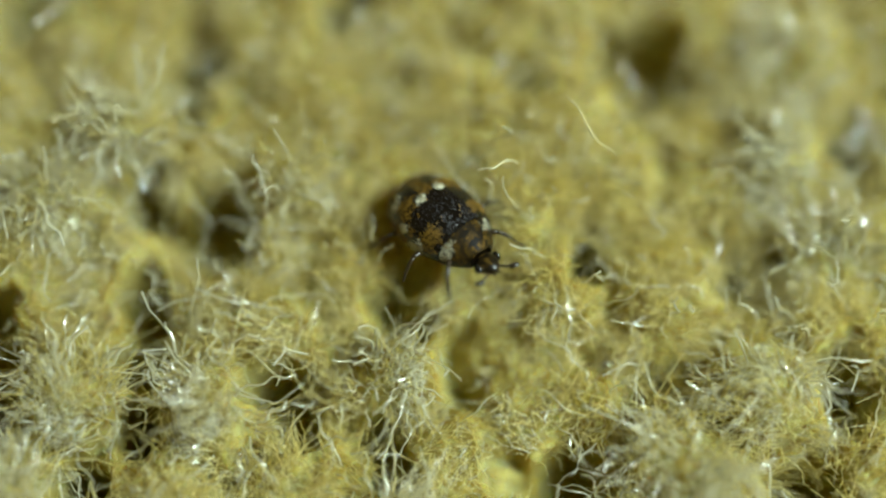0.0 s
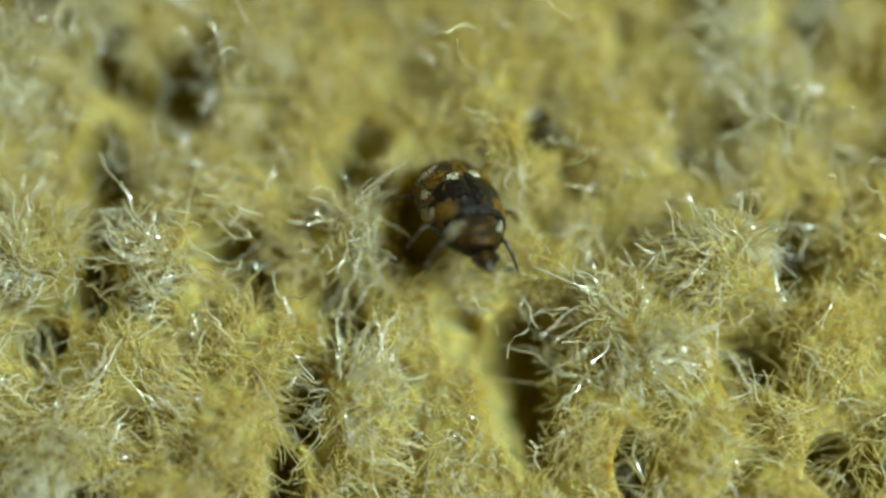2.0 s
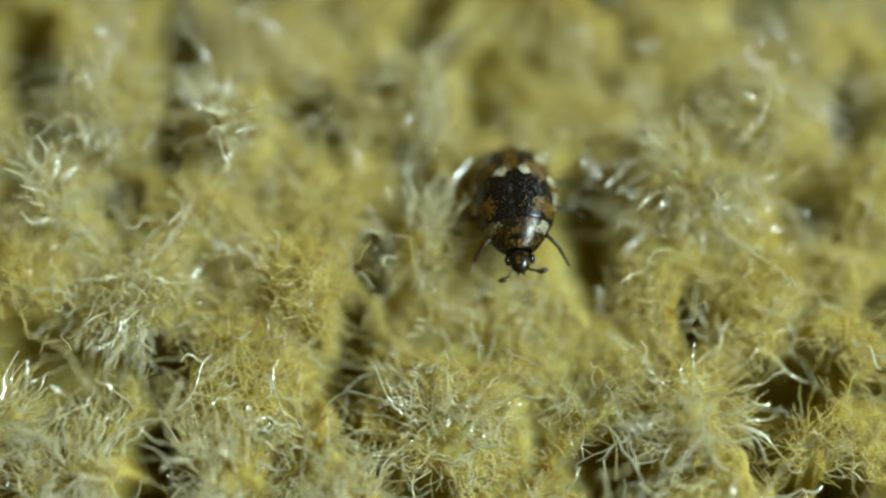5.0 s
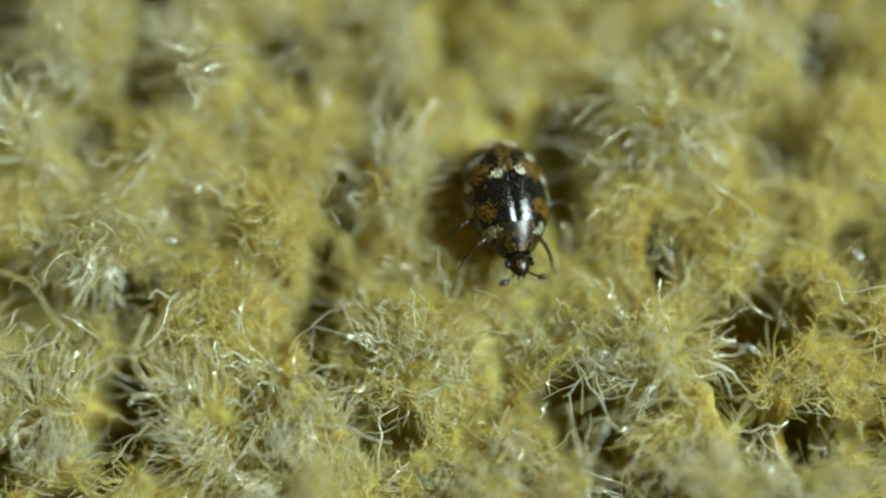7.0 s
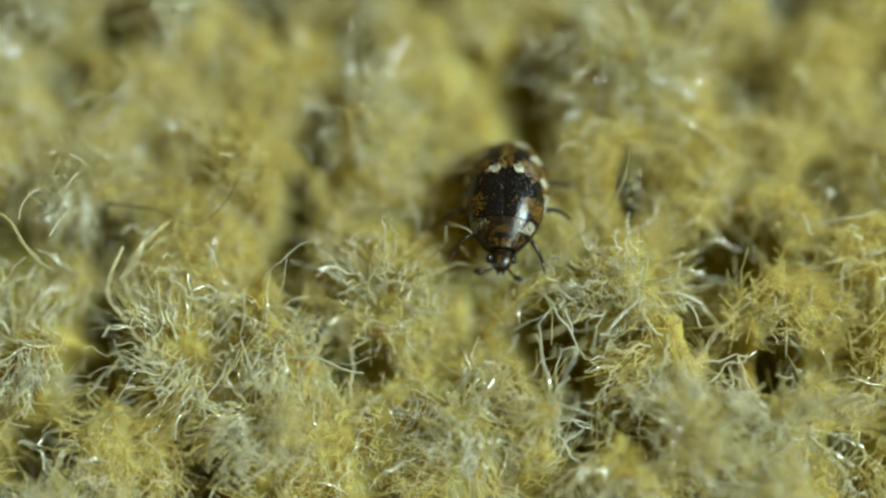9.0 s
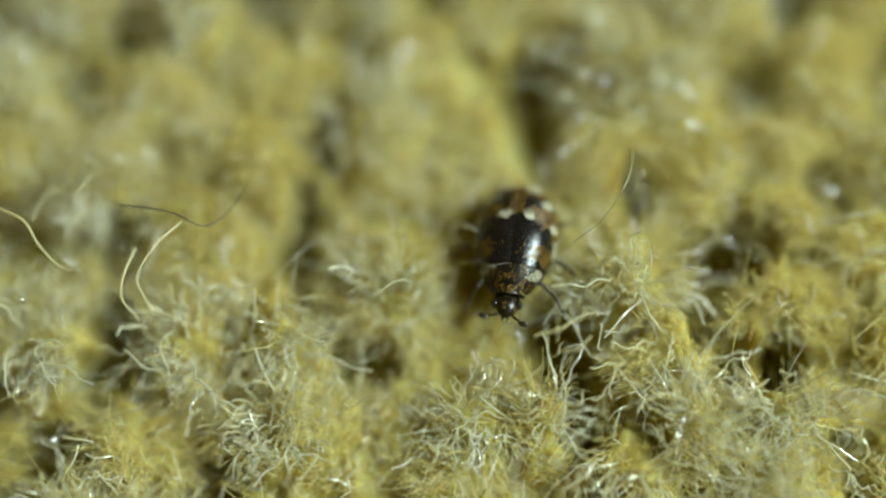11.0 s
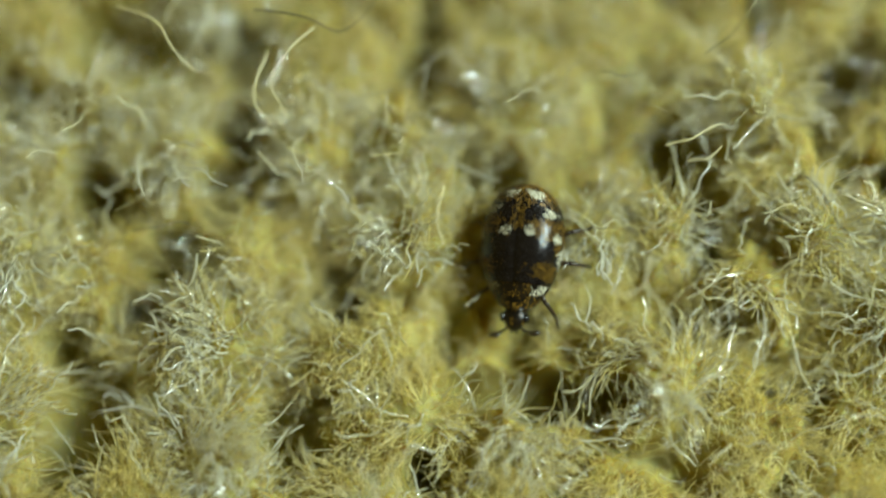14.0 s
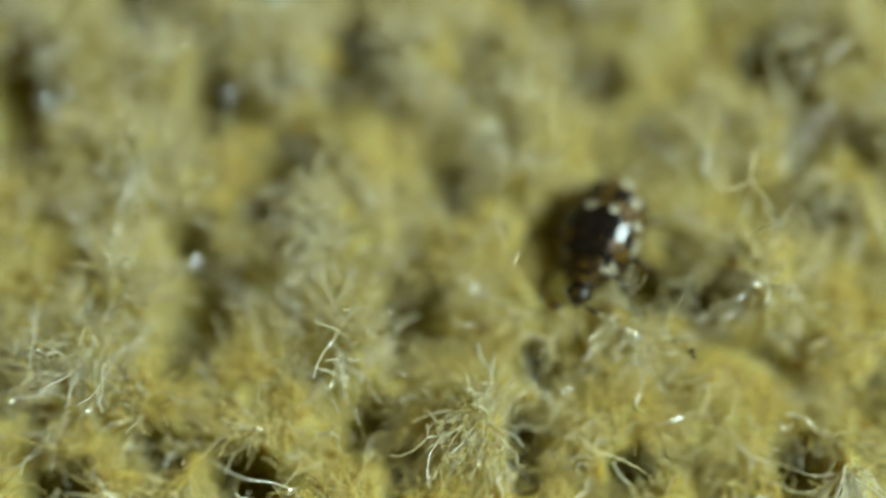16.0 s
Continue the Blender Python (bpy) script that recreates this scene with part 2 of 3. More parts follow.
# the beetle's way, in millimetres and degrees: seconds, middle of the body, turn about x, y, z
BEETLE_PATH = [
    (0.0, -0.05, 1.70, 0.19, -13, -23, -46.2),
    (0.5, -0.02, 1.23, 0.20, -19, -27, -67.2),
    (1.0, 0.28, 0.23, 0.19, -19, -23.8, -64.9),
    (1.5, 0.96, -1.08, 0.21, -22, -31, -68.5),
    (2.0, 1.45, -1.18, 0.21, -25, -31, -66.3),
    (2.5, 1.86, -1.90, 0.23, -24, -34.6, -69.7),
    (3.0, 1.55, -2.06, 0.22, -32, -26.8, -66.4),
    (3.5, 1.65, -2.35, 0.15, 10, -13, -109.5),
    (4.0, 1.47, -3.16, 0.17, 12, -16.7, -104.9),
    (4.5, 1.20, -3.99, 0.19, 7, -21.6, -97.3),
    (4.7, 1.17, -4.17, 0.19, 6, -22.3, -92.9),
    (6.8, 1.46, -5.57, 0.15, -8, -4, -76.5),
    (7.0, 1.69, -5.80, 0.15, -9, -12.9, -78.9),
    (7.5, 2.31, -6.55, 0.21, -6, -22, -95.7),
    (8.0, 2.21, -6.95, 0.17, 0, -19, -87.7),
    (8.5, 2.42, -7.22, 0.18, 0, -19.7, -86.3),
    (8.7, 2.39, -7.26, 0.18, 2, -20, -89.4),
    (10.8, 2.36, -8.19, 0.19, 4, -14.3, -105),
    (11.0, 2.46, -8.36, 0.18, 5, -15, -98.9),
    (11.5, 1.67, -9.18, 0.16, 7, -8.4, -98.8),
    (12.0, 1.35, -9.82, 0.14, 10, -9, -121.5),
    (12.5, 0.82, -10.31, 0.13, 14, 6, -118.2),
    (13.0, 0.38, -11.23, 0.18, 13, -12.1, -105.9),
    (13.5, -0.19, -11.95, 0.16, 21, -1, -92.9),
    (14.0, -0.33, -12.86, 0.13, 14, 6, -96.5),
    (14.5, -0.80, -13.76, 0.12, 7, 8, -95.9),
    (15.0, -1.05, -13.98, 0.14, 10, 8, -105),
    (15.5, -1.09, -14.58, 0.15, 15, -1.1, -106.6),
    (16.0, -0.96, -14.94, 0.15, 17, -11, -111.7),
]


TRAIL = np.array([(r[1], r[2]) for r in BEETLE_PATH])


def value_noise(x, y, scale, seed):
    """Smooth noise from -1 to 1 whose lumps are about 1 / scale wide."""
    table = np.random.default_rng(seed).uniform(-1, 1, (128, 128))
    u, v = np.asarray(x) * scale + 400.3, np.asarray(y) * scale + 400.7
    i, j = np.floor(u).astype(int), np.floor(v).astype(int)
    fu, fv = u - i, v - j
    fu, fv = fu * fu * (3 - 2 * fu), fv * fv * (3 - 2 * fv)
    i, j, i2, j2 = i % 128, j % 128, (i + 1) % 128, (j + 1) % 128
    return (table[i, j] * (1 - fu) + table[i2, j] * fu) * (1 - fv) + (table[i, j2] * (1 - fu) + table[i2, j2] * fu) * fv


def trodden(x, y):
    """How far the beetle's way presses the pile down, 0 to 1."""
    near = np.min(np.hypot(np.asarray(x)[..., None] - TRAIL[:, 0], np.asarray(y)[..., None] - TRAIL[:, 1]), axis=-1)
    return np.exp(-(near / 1.25) ** 2)


def gap_depth(x, y):
    """0 on the pile to 1 inside a gap, with ragged rims."""
    ragged = 1 + 0.30 * value_noise(x, y, 0.9, 21) + 0.16 * value_noise(x, y, 2.6, 22)
    deep = np.zeros(np.shape(x))
    for gx, gy, rx, ry in GAPS:
        d = np.hypot((x - gx) / (rx * 1.18), (y - gy) / (ry * 1.18)) * ragged
        k = np.clip((1.45 - d) / 0.75, 0, 1)
        deep = np.maximum(deep, k * k * (3 - 2 * k))
    return deep


def crown(x, y):
    """0 to 1 on the frizzy crowns that are painted brightly lit."""
    out = np.zeros(np.shape(x))
    for cx, cy, rx, ry in CROWNS:
        out = np.maximum(out, np.exp(-((x - cx) / rx) ** 2 - ((y - cy) / ry) ** 2))
    return out


def tuft_centres():
    """The crowned tufts, and between them others on an uneven lattice, clear of the gaps."""
    rng = random.Random(7)
    out, step, row, y = [tuple(c[:2]) for c in CROWNS], 2.5, 0, Y0
    while y < Y1:
        x = X0 + (step / 2 if row % 2 else 0)
        while x < X1:
            px, py = x + rng.uniform(-0.6, 0.6), y + rng.uniform(-0.6, 0.6)
            for gx, gy, rx, ry in GAPS:
                d = math.hypot(px - gx, py - gy)
                reach = 0.5 * (rx + ry) + 0.8
                if d < reach:
                    ang = math.atan2(py - gy, px - gx)
                    px, py = px + (reach - d) * math.cos(ang), py + (reach - d) * math.sin(ang)
            if all(math.hypot(px - a, py - b) > 1.65 for a, b in out):
                out.append((px, py))
            x += step
        y += step * 0.866
        row += 1
    return out


CENTRES = np.array(tuft_centres())


def nearest_two(x, y):
    """Distances to the nearest two tufts, and which tuft is nearest."""
    x, y = np.ravel(x), np.ravel(y)
    d1, d2, who = np.full(x.shape, 9.0), np.full(x.shape, 9.0), np.zeros(x.shape, int)
    for i, (cx, cy) in enumerate(CENTRES):
        d = np.hypot(x - cx, y - cy)
        closer = d < d1
        d2 = np.where(closer, d1, np.minimum(d2, d))
        who = np.where(closer, i, who)
        d1 = np.where(closer, d, d1)
    return d1, d2, who


def pile_height(x, y):
    """Height of the dense body of the pile: plump tufts, creases between them, deep gaps, a trodden way."""
    x, y = np.asarray(x, float), np.asarray(y, float)
    d1, d2, _ = nearest_two(x, y)
    d1, d2 = d1.reshape(x.shape), d2.reshape(x.shape)
    press = trodden(x, y)
    seam = np.exp(-((d2 - d1) / 0.42) ** 2) * np.clip(0.55 + 0.6 * value_noise(x, y, 0.45, 31), 0, 1)
    h = -0.38 - 0.34 * np.minimum(d1 / 1.5, 1.3) ** 2 - 0.75 * seam + 0.42 * crown(x, y)
    h = h + 0.38 * value_noise(x, y, 0.30, 32) + 0.14 * value_noise(x, y, 1.3, 33)
    h = h * (1 - 0.85 * press) - 0.66 * 0.85 * press
    deep = gap_depth(x, y)
    h = h * (1 - deep) + np.minimum(h, -3.0 + 2.1 * press) * deep
    return h + 0.09 * value_noise(x, y, 3.5, 34) + 0.07 * value_noise(x, y, 8.0, 35)


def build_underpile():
    """The dense matted body of the pile below the loose tips, its shade painted ochre."""
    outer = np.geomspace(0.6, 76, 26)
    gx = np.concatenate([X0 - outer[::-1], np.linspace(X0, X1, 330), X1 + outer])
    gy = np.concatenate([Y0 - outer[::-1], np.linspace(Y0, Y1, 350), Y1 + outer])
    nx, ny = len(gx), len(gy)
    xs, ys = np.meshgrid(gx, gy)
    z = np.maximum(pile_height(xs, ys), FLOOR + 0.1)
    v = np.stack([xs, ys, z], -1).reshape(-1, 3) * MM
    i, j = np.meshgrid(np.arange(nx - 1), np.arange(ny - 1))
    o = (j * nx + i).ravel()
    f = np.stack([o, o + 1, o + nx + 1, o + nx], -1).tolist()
    mesh_object("underpile", v, f, SHADED_BODY, carpet, "dense matted body of the pile, darkened to ochre as in shade", kind="stuff")


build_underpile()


def tubes(pts, rad, rng):
    """Three-sided tubes along many lines at once."""
    n, k = pts.shape[:2]
    tan = np.gradient(pts, axis=1)
    tan /= np.linalg.norm(tan, axis=2, keepdims=True) + 1e-9
    e1 = np.cross(tan, rng.normal(size=(n, 1, 3)))
    e1 /= np.linalg.norm(e1, axis=2, keepdims=True) + 1e-9
    e2 = np.cross(tan, e1)
    turn = np.arange(3) * 2 * np.pi / 3
    v = pts[:, :, None] + (np.cos(turn)[:, None] * e1[:, :, None] + np.sin(turn)[:, None] * e2[:, :, None]) * rad[:, :, None, None]
    i, j, q = np.meshgrid(np.arange(n), np.arange(k - 1), np.arange(3), indexing="ij")
    b0 = i * k * 3 + j * 3
    q2 = (q + 1) % 3
    return v.reshape(-1, 3), np.stack([b0 + q, b0 + q2, b0 + 3 + q2, b0 + 3 + q], -1).reshape(-1, 4)


def unit(a):
    return a / (np.linalg.norm(a, axis=-1, keepdims=True) + 1e-9)


def roots(rng, index, count):
    """Places on one tuft, and the way the pile's surface faces there."""
    cx, cy = CENTRES[index]
    r, a = 2.3 * np.sqrt(rng.random(count)), rng.random(count) * 2 * np.pi
    x, y = cx + r * np.cos(a), cy + r * np.sin(a)
    inside = nearest_two(x, y)[2] == index
    x, y = x[inside], y[inside]
    deep = gap_depth(x, y)
    inside = rng.random(len(x)) > 2.4 * deep
    x, y = x[inside], y[inside]
    e = 0.12
    h = pile_height(x, y)
    face = np.stack([(pile_height(x - e, y) - pile_height(x + e, y)) / (2 * e), (pile_height(x, y - e) - pile_height(x, y + e)) / (2 * e), np.ones(len(x))], -1)
    face[:, :2] = np.clip(face[:, :2], -1.6, 1.6)
    return x, y, h, unit(face)


def fibre_lines(rng, x, y, h, way, length, k, crimp, hook, sink):
    """Curved lines that rise from the pile and curl over at the tip."""
    n = len(x)
    s = np.linspace(0, 1, k)
    foot = np.stack([x, y, h - sink], -1)
    pts = foot[:, None] + way[:, None] * (length[:, None] * s)[..., None]
    side = unit(np.cross(way, rng.normal(size=(n, 3))))
    other = np.cross(way, side)
    for axis in (side, other):
        wave = np.sin(rng.uniform(5, 11, (n, 1)) * s * np.maximum(length[:, None], 0.6) + rng.random((n, 1)) * 6.28)
        pts = pts + axis[:, None] * (crimp[:, None] * wave * s ** 0.7)[..., None]
    bow = side * (rng.normal(0, hook, n) * length)[:, None] - np.array([0, 0, 1]) * (np.abs(rng.normal(0, hook * 0.7, n)) * length)[:, None]
    return pts + bow[:, None] * (s ** 2.2)[None, :, None], s


def tuft_mesh(seed, index):
    """One tuft: short silky fibres gathered in locks, and longer crimped ones that stand out on the crowns."""
    rng = np.random.default_rng(seed)
    cx, cy = CENTRES[index]
    x, y, h, face = roots(rng, index, 2000)
    n = len(x)
    locks = rng.random((26, 2)) * 4.6 - 2.3 + (cx, cy)
    leaning = rng.normal(0, 0.55, (26, 3)) * (1, 1, 0.2)
    mine = np.argmin(np.hypot(x[:, None] - locks[:, 0], y[:, None] - locks[:, 1]), axis=1)
    press = trodden(x, y)
    gather = np.concatenate([locks[mine] - np.stack([x, y], -1), np.zeros((n, 1))], -1) * 0.7
    way = unit(0.35 * face + (0, -0.05, 0.70) + gather + leaning[mine] + rng.normal(0, 0.34, (n, 3)))
    length = rng.uniform(0.50, 1.15, n) * (1 - 0.55 * press) * (1 + 0.25 * crown(x, y))
    pts, s = fibre_lines(rng, x, y, h, way, length, 4, rng.uniform(0.03, 0.08, n), 0.45, 0.14)
    v, faces = tubes(pts, rng.uniform(0.009, 0.017, n)[:, None] * (1 - 0.35 * s)[None], rng)
    # longer crimped fibres
    gx, gy, gh, gface = roots(rng, index, 440)
    pale = crown(gx, gy)
    keep = rng.random(len(gx)) < (0.14 + 1.0 * pale ** 0.8) * (1 - np.minimum(1, 1.15 * trodden(gx, gy)))
    gx, gy, gh, gface = gx[keep], gy[keep], gh[keep], gface[keep]
    m = len(gx)
    mine = np.argmin(np.hypot(gx[:, None] - locks[:, 0], gy[:, None] - locks[:, 1]), axis=1)
    way = unit(gface + (0, 0, 0.5) + 0.8 * leaning[mine] + rng.normal(0, 0.38, (m, 3)))
    line, s = fibre_lines(rng, gx, gy, gh, way, rng.uniform(0.8, 1.7, m), 10, rng.uniform(0.04, 0.12, m), 0.45, 0.10)
    gv, gf = tubes(line, rng.uniform(0.018, 0.036, m)[:, None] * (1 - 0.30 * s)[None], rng)
    # whiter fibres paint bright crowns, and a glow along the beetle's way
    silky = rng.random(n) < 0.75 * crown(x, y) + 0.25 * press
    shade = np.concatenate([np.repeat(silky, len(faces) // n), np.ones(len(gf))]).astype(np.int32)
    faces = np.vstack([faces, gf + len(v)])
    v = (np.vstack([v, gv]) - (cx, cy, 0)) * MM
    me = bpy.data.meshes.new("tuft")
    me.vertices.add(len(v))
    me.vertices.foreach_set("co", v.ravel())
    me.loops.add(faces.size)
    me.loops.foreach_set("vertex_index", faces.ravel().astype(np.int32))
    me.polygons.add(len(faces))
    me.polygons.foreach_set("loop_start", np.arange(0, faces.size, 4, dtype=np.int32))
    me.polygons.foreach_set("use_smooth", np.ones(len(faces), bool))
    me.materials.append(PILE)
    me.materials.append(GUARD)
    me.polygons.foreach_set("material_index", shade)
    me.update(calc_edges=True)
    return me


def build_tufts():
    for i, (px, py) in enumerate(CENTRES):
        ob = new("tuft", tuft_mesh(101 + i, i))
        ob.parent = carpet
        ob.matrix_basis = pose(px * MM, py * MM, 0)


# ---- beetle ----
def profile(x):
    """Half width and height of the wing cases at x, millimetres, front +1.0 to tail -1.35."""
    w = min(1.0, max(0.0, (x + 1.35) / 2.35))
    if w < 0.56:
        round_ = max(0.0, 1 - abs(1 - w / 0.56) ** 2.25) ** 0.5
        return 0.98 * round_, 0.78 * round_ ** 0.95
    t = (w - 0.56) / 0.44
    half, high = 0.98 - 0.20 * t ** 2.2, 0.78 - 0.22 * t ** 1.8
    return half, high


def case_point(x, v, side):
    """A point on a wing case: v runs from the seam (0) to the edge under the flank (1)."""
    half, high = profile(x)
    phi = v * radians(104)
    groove = 0.03 * math.exp(-(v / 0.035) ** 2)
    y = half * math.sin(phi) ** 0.92 if phi > 0 else 0.0
    return Vector((x, side * (y + 0.004), high * math.cos(phi) * (1 if phi < 1.57 else 0.8) - groove))


def pattern(w, v, seed, chance):
    """Scale colour by place on a wing case: w 0 front to 1 tail, v 0 seam to 1 edge; chance frays the borders."""
    n = noise.noise((w * 7, v * 6, seed)) * 0.75 + noise.noise((w * 19, v * 13, seed + 4)) * 0.55 + (chance - 0.5) * 0.7

    def spot(wc, vc, rw, rv):
        return math.hypot((w - wc) / rw, (v - vc) / rv) + n < 1.0

    if w < 0.025:
        return "black"
    if spot(0.26, 0.84, 0.075, 0.14) or spot(0.50, 0.15, 0.04, 0.075) or spot(0.45, 0.62, 0.05, 0.09) or spot(0.69, 0.48, 0.045, 0.13) or spot(0.88, 0.25, 0.04, 0.16):
        return "white"
    if spot(0.12, 0.50, 0.09, 0.25) or spot(0.54, 0.42, 0.10, 0.26) or spot(0.52, 0.82, 0.13, 0.18) or spot(0.36, 0.62, 0.05, 0.10):
        return "ochre"
    if (w > 0.50 and v < 0.07 + 0.1 * n) or w + 0.16 * n > 0.76:
        return "ochre" if n < 0.28 else "black"
    return "black"


def ellipsoid(c, r, nu=14, nv=20, pinch=0.0):
    """A closed ellipsoid whose front end narrows with pinch."""
    v, f = [], []
    for i in range(nu + 1):
        a = math.pi * i / nu
        x = -math.cos(a)
        k = math.sin(a) * (1 - pinch * (x + 1) / 2)
        for j in range(nv):
            b = 2 * math.pi * j / nv
            v.append(((c[0] + r[0] * x) * MM, (c[1] + r[1] * k * math.cos(b)) * MM, (c[2] + r[2] * k * math.sin(b)) * MM))
    for i in range(nu):
        for j in range(nv):
            f.append((i * nv + j, i * nv + (j + 1) % nv, (i + 1) * nv + (j + 1) % nv, (i + 1) * nv + j))
    return v, f


def scale_mesh(name, places, material, parent, label):
    """Small overlapping flakes: each a bent leaf at (point, normal, backward)."""
    v, f = [], []
    for p, nrm, back, size in places:
        side = nrm.cross(back).normalized()
        o = len(v)
        q = p + nrm * 0.006
        for a, b, h in ((0, -0.35, 0), (0.5, 0, 0.004), (0.42, 0.6, 0.012), (0, 1.0, 0.016), (-0.42, 0.6, 0.012), (-0.5, 0, 0.004)):
            v.append((q + side * a * size * 0.62 + back * b * size + nrm * h) * MM)
        f += [(o, o + 1, o + 2, o + 3), (o, o + 3, o + 4, o + 5)]
    return mesh_object(name, v, f, material, parent, label, smooth=False, kind="stuff")


def build_beetle():
    beetle = tagged(new("beetle"), "small black beetle mottled with white and ochre scales", "beetle")
    rng = random.Random(11)
    v, f = ellipsoid((-0.18, 0, -0.02), (1.12, 0.86, 0.34))
    mesh_object("abdomen", v, f, CUTICLE, beetle, "dark brown underside")
    nx, nv_ = 34, 20
    for side in (1, -1):
        verts, faces = [], []
        for i in range(nx + 1):
            x = 1.0 - 2.345 * i / nx
            for j in range(nv_ + 1):
                verts.append(case_point(x, j / nv_, side) * MM)
            for inner in (0.92, 0.80):
                verts.append(Vector((x, case_point(x, 1, side).y * inner, case_point(x, 1, side).z - 0.01)) * MM)
        w = nv_ + 3
        for i in range(nx):
            for j in range(w - 1):
                q = (i * w + j, i * w + j + 1, (i + 1) * w + j + 1, (i + 1) * w + j)
                faces.append(q if side > 0 else q[::-1])
        case = mesh_object("wing_case", verts, faces, CUTICLE, beetle, "glossy black wing case with a dotted pattern")
        places = {"white": [], "ochre": [], "black": []}
        for i in range(120):
            for j in range(84):
                u = (i + rng.uniform(-0.45, 0.45)) / 120
                vv = (j + 0.5 + rng.uniform(-0.45, 0.45)) / 84
                u = min(0.985, max(0.015, u))
                x = 1.0 - 2.345 * u
                p = case_point(x, vv, side)
                dv = case_point(x, min(1, vv + 0.01), side) - case_point(x, vv - 0.01 if vv > 0.01 else 0, side)
                dx = case_point(x - 0.01, vv, side) - case_point(x + 0.01, vv, side)
                nrm = dx.cross(dv)
                if nrm.length < 1e-9:
                    continue
                nrm = nrm.normalized() * (1 if nrm.dot(p - Vector((x, 0, -0.2))) > 0 else -1)
                c = pattern(u, vv, side * 0.7, rng.random())
                if rng.random() < {"black": 0.93, "ochre": 0.54, "white": 0.36}[c]:
                    continue
                places[c].append((p, nrm, dx.normalized(), rng.uniform(0.024, 0.040)))
        scale_mesh("white_patch", places["white"], WHITE_SCALE, case, "patches of white scales")
        scale_mesh("ochre_patch", places["ochre"], ORANGE_SCALE, case, "patches of ochre scales")
        scale_mesh("black_sheen", places["black"], BLACK_SCALE, case, "black scales")
    # pronotum: a short collar that narrows to the head
    verts, faces = [], []
    nu, nb = 12, 28

    def collar(i, b):
        t = i / nu
        x = 0.90 + 0.72 * t
        half = (0.80 - 0.44 * t ** 1.5) * (1 if t < 0.96 else 0.85)
        high = 0.52 - 0.26 * t ** 1.3
        bulge = 0.10 * math.cos(b) ** 2 if math.sin(b) > 0 else 0
        return Vector((x - bulge * (1 - t) - 0.06 * math.cos(b) ** 2 * t, half * math.cos(b), high * max(-0.55, math.sin(b)) - 0.08 * t))

    for i in range(nu + 1):
        for j in range(nb):
            verts.append(collar(i, 2 * math.pi * j / nb) * MM)
    for i in range(nu):
        for j in range(nb):
            faces.append((i * nb + j, (i + 1) * nb + j, (i + 1) * nb + (j + 1) % nb, i * nb + (j + 1) % nb))
    faces.append(tuple(nu * nb + j for j in range(nb)))
    pronotum = mesh_object("pronotum", verts, faces, BROWN, beetle, "dark brown neck shield with white side patches")
    places = {"white": [], "ochre": []}
    for i in range(24):
        for j in range(64):
            t, b = (i + rng.random()) / 24, math.pi * (j + rng.random()) / 64
            p = collar(t * nu, b)
            nrm = Vector((0.35, math.cos(b) * 0.9, math.sin(b))).normalized()
            white = abs(math.cos(b)) > 0.58 + 0.25 * noise.noise((t * 5, b * 3, 2)) + 0.3 * rng.random() and t < 0.55
            if white or noise.noise((t * 5, b * 4, 9)) + 0.5 * noise.noise((t * 15, b * 11, 4)) > 0.0 and rng.random() < 0.55:
                places["white" if white else "ochre"].append((p, nrm, Vector((-1, 0, 0.1)).normalized(), rng.uniform(0.028, 0.044)))
    scale_mesh("white_patch", places["white"], WHITE_SCALE, pronotum, "patches of white scales")
    scale_mesh("ochre_patch", places["ochre"], ORANGE_SCALE, pronotum, "patches of ochre scales")
    # head
    v, f = ellipsoid((1.79, 0, -0.14), (0.31, 0.33, 0.24), pinch=0.35)
    head = mesh_object("head", v, f, BROWN, beetle, "dark brown head")
    for side in (1, -1):
        v, f = ellipsoid((1.77, side * 0.28, -0.10), (0.12, 0.08, 0.12), 8, 12)
        mesh_object("eye", v, f, EYE_BLACK, head, "black compound eye")
        v, f = ellipsoid((2.07, side * 0.06, -0.22), (0.07, 0.035, 0.04), 6, 8)
        mesh_object("mandible", v, f, LEG, head)
    places = []
    for i in range(40):
        b, t = rng.uniform(0.3, 2.84), rng.uniform(0.1, 0.7)
        a = math.pi * t
        places.append((Vector((1.79 - 0.26 * math.cos(a), 0.29 * math.sin(a) * math.cos(b) * 0.9, -0.14 + 0.22 * math.sin(a) * math.sin(b) * 0.9)), Vector((0, math.cos(b), math.sin(b))), Vector((-1, 0, 0)), 0.05))
    scale_mesh("ochre_patch", places, ORANGE_SCALE, head, "thin ochre scales")
    movers = []
    for side in (1, -1):
        hub = (1.97, side * 0.14, -0.14)
        pts = spline([(0, 0, 0), (0.10, side * 0.10, 0.0), (0.17, side * 0.26, -0.02)], 8)
        v, f = tube(pts * MM, np.full(8, 0.03) * MM, 8)
        ant = mesh_object("antenna", v, f, LEG, beetle, "short clubbed antenna")
        v, f = ellipsoid((0.20, side * 0.33, -0.02), (0.07, 0.13, 0.06), 8, 10)
        mesh_object("club", v, f, LEG, ant)
        movers.append((ant, hub, side, 1.1, 14, side * 5))
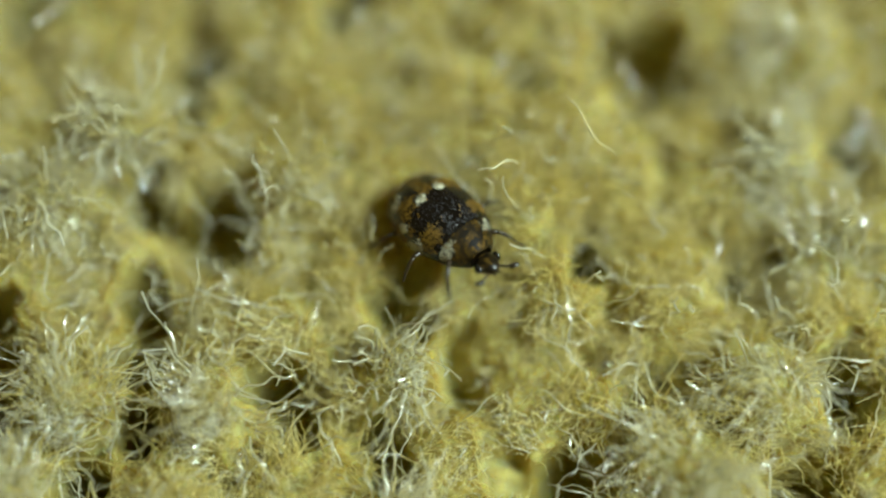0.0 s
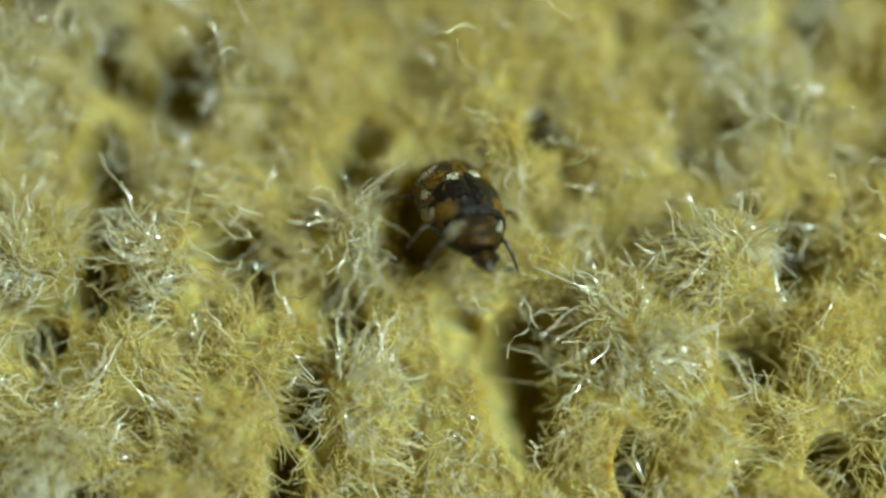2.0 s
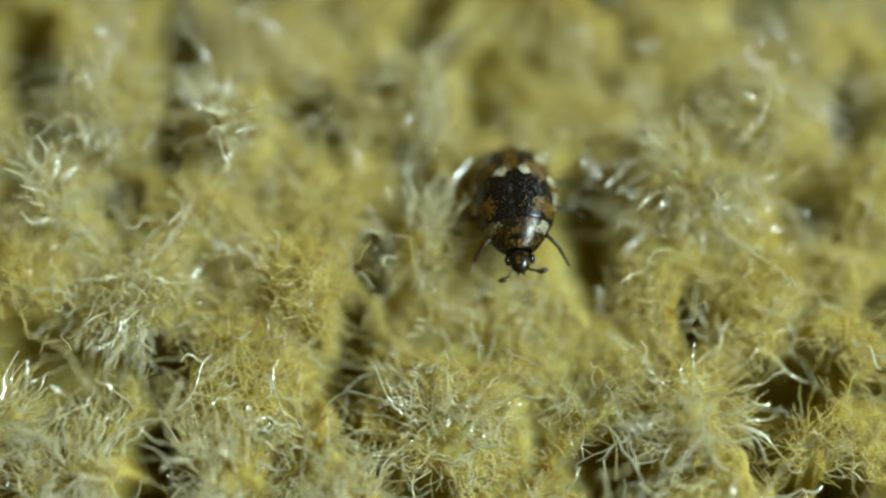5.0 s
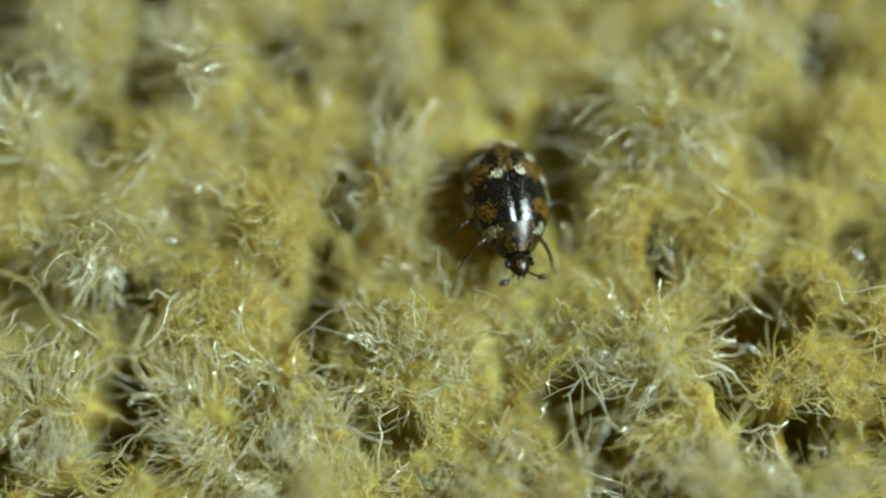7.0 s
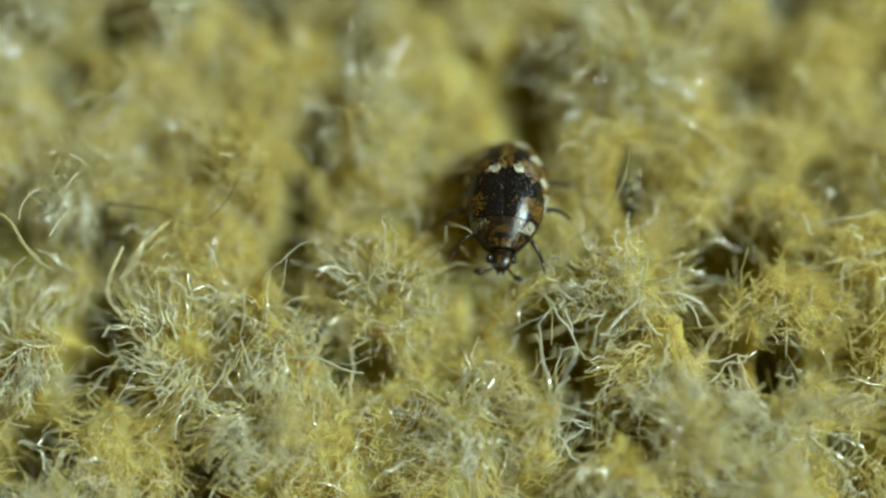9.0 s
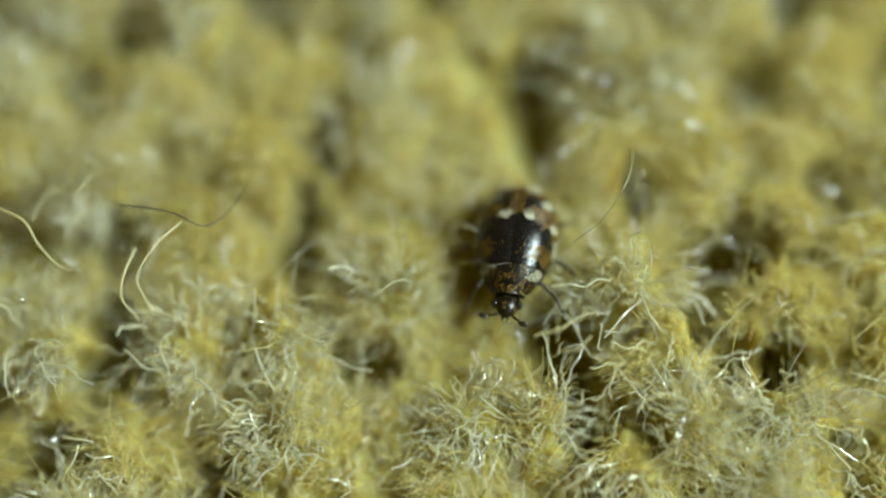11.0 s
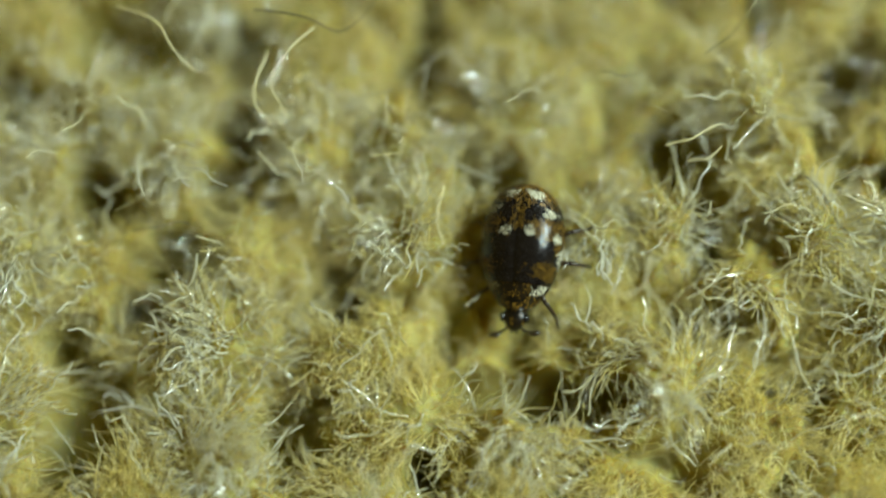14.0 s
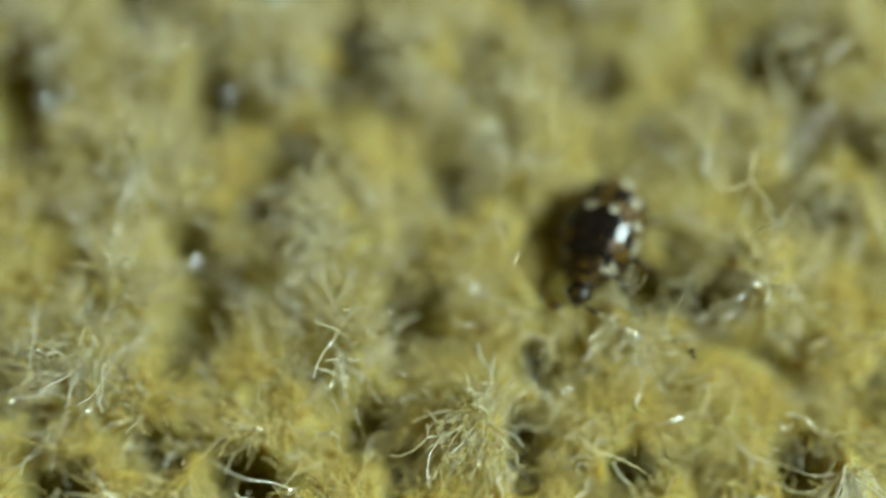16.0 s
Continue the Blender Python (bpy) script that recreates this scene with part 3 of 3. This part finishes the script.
    # legs: hip place, reach forward, phase
    for side in (1, -1):
        for i, (hx, hy, fwd, out, phase) in enumerate(((0.98, 0.42, 0.68, 0.44, 0.0), (0.45, 0.62, 0.10, 0.70, 0.5), (-0.15, 0.66, -0.46, 0.60, 0.05))):
            knee = (fwd * 0.45, side * out * 0.75, 0.10)
            heel = (fwd * 0.85, side * (out + 0.16), -0.24)
            toe = (fwd * 1.25, side * (out + 0.28), -0.34)
            v, f = tube(spline([(0, 0, 0), (fwd * 0.2, side * out * 0.4, 0.07), knee], 8) * MM, np.array([0.07, 0.085, 0.09, 0.085, 0.075, 0.065, 0.055, 0.045]) * MM, 8)
            leg = mesh_object("leg", v, f, LEG, beetle, "thin jointed dark brown leg")
            v, f = tube(spline([knee, ((knee[0] + heel[0]) / 2, (knee[1] + heel[1]) / 2 + side * 0.02, -0.05), heel], 7) * MM, np.linspace(0.055, 0.04, 7) * MM, 7)
            mesh_object("shin", v, f, LEG, leg)
            v, f = tube(spline([heel, ((heel[0] + toe[0]) / 2, (heel[1] + toe[1]) / 2, heel[2] - 0.07), toe], 7) * MM, np.array([0.034, 0.038, 0.030, 0.034, 0.028, 0.024, 0.010]) * MM, 6)
            mesh_object("foot", v, f, LEG, leg)
            movers.append((leg, (hx, side * hy, -0.12), side, 1.6, 17, 2 * math.pi * (phase + (0.5 if side > 0 else 0))))
    beetle.scale = (0.965, 0.965, 0.965)
    return beetle, movers


beetle, movers = build_beetle()

build_tufts()


# ---- loose fibres on the pile ----
def loose_fibre(points, thick, material, label):
    c = spline(points, 40)
    c[:, 2] += 0.28
    c[:, :2] += 0.03 * np.sin(np.linspace(0, 9, 40))[:, None]
    v, f = tube(c * MM, np.linspace(thick, thick * 0.6, 40) * MM, 6)
    return tagged(mesh_object("loose_fibre", v, f, material), label, "fibre")


STRANDS = [
    ("olive", 0.024, ((5.09, -6.67, 0.90), (4.85, -7.54, 1.05), (4.35, -8.25, 0.86), (3.71, -8.73, 0.76))),
    ("pale", 0.024, ((-9.55, -7.69, 0.80), (-8.63, -8.13, 0.95), (-8.21, -8.63, 0.76), (-7.71, -9.18, 0.66), (-7.29, -9.28, 0.87))),
    ("dark", 0.018, ((-6.43, -7.78, 0.90), (-5.28, -8.03, 1.05), (-4.44, -8.25, 0.86), (-3.85, -7.72, 0.76), (-3.49, -7.11, 0.97))),
    ("pale", 0.022, ((-5.05, -8.15, 0.80), (-5.64, -8.80, 0.95), (-5.99, -9.51, 0.76), (-5.64, -10.30, 0.66))),
    ("dark", 0.016, ((5.44, -11.75, 0.80), (5.79, -11.62, 0.95), (6.27, -12.02, 0.76), (6.65, -12.63, 0.66), (7.09, -12.87, 0.87), (7.52, -12.71, 0.92), (7.36, -12.42, 0.70), (6.95, -12.55, 0.71))),
    ("dark", 0.014, ((1.97, 0.01, 1.20), (1.92, -0.40, 1.35), (1.88, -0.76, 1.16))),
    ("dark", 0.020, ((11.20, 2.02, 1.30), (11.24, 1.10, 1.45), (11.58, 0.11, 1.26))),
    ("pale", 0.030, ((0.86, 2.60, 0.70), (1.17, 2.58, 0.85), (1.47, 2.82, 0.66), (1.76, 2.77, 0.56))),
    ("pale", 0.022, ((2.85, 4.27, 0.90), (3.21, 3.71, 1.05), (3.62, 3.15, 0.86), (3.91, 2.94, 0.76))),
    ("pale", 0.026, ((-2.11, -11.80, 0.70), (-2.23, -12.31, 0.85), (-2.18, -12.84, 0.66), (-2.14, -13.14, 0.56))),
    ("pale", 0.026, ((-6.13, -8.67, 0.50), (-6.33, -9.30, 0.65), (-6.35, -9.90, 0.46), (-6.03, -10.34, 0.36))),
    ("pale", 0.022, ((-1.66, -19.88, 0.70), (-1.37, -20.21, 0.85), (-0.79, -20.30, 0.66), (-0.28, -20.60, 0.56), (0.00, -20.95, 0.77))),
    ("pale", 0.024, ((2.44, -13.32, 0.80), (2.28, -13.94, 0.95), (2.61, -14.34, 0.76), (2.64, -14.76, 0.66))),
    ("pale", 0.022, ((1.36, -14.17, 0.80), (1.84, -14.24, 0.95), (2.37, -14.02, 0.76))),
    ("dark", 0.014, ((1.36, -9.12, 0.70), (1.84, -9.24, 0.85), (2.29, -9.19, 0.66))),
    ("pale", 0.024, ((2.79, -10.86, 0.80), (3.29, -10.77, 0.95), (3.74, -10.46, 0.76), (4.13, -10.33, 0.66))),
    ("pale", 0.024, ((3.28, -11.22, 0.80), (3.71, -11.18, 0.95), (4.04, -10.87, 0.76))),
    ("dark", 0.014, ((-8.96, -12.86, 0.70), (-8.42, -12.83, 0.85), (-7.98, -12.64, 0.66), (-7.62, -12.79, 0.56))),
    ("pale", 0.028, ((-3.01, -15.77, 0.90), (-3.05, -16.05, 1.05), (-3.13, -16.20, 0.86))),
]
for tone, thick, way in STRANDS:
    if tone == "olive":
        loose_fibre(way, thick, OLIVE_STRAND, "long olive-brown curved fibre that stands off the pile")
    elif tone == "pale":
        loose_fibre(way, thick, STRAND, "pale curved fibre that stands off the pile")
    else:
        loose_fibre(way, thick, DARK_STRAND, "thin dark curved hair caught in the pile")


def speck(x, y, z, size):
    v, f = ellipsoid((0, 0, 0), (size, size * 0.7, size * 0.6), 7, 9)
    v = [tuple(c * (1 + 0.3 * noise.noise((p[0] * 9000 + x, p[1] * 9000, p[2] * 9000))) for c in p) for p in v]
    ob = tagged(mesh_object("speck", v, f, BROWN), "tiny dark red-brown speck of dirt on the pile", "speck", "specks of dirt")
    ob.matrix_basis = pose(x * MM, y * MM, z * MM, 20 * x, 0, 70 * y)


for place in ((0.59, -17.63, 0.55, 0.06), (0.77, -17.59, 0.55, 0.05), (0.96, -17.87, 0.55, 0.09), (1.01, -17.99, 0.55, 0.06)):
    speck(*place)


def motions():
    walk(beetle, [(t, pose(x * MM, y * MM, z * MM, rx, ry, rz)) for t, x, y, z, rx, ry, rz in BEETLE_PATH])
    for ob, (hx, hy, hz), side, hertz, swing, phase in movers:
        rows = []
        for i in range(129):
            t = i / 8
            a = 2 * math.pi * hertz * t + phase
            rows.append((t, pose(hx * MM, hy * MM, hz * MM, side * 7 * max(0.0, math.cos(a)), 0, swing * math.sin(a) * side)))
        walk(ob, rows)


motions()
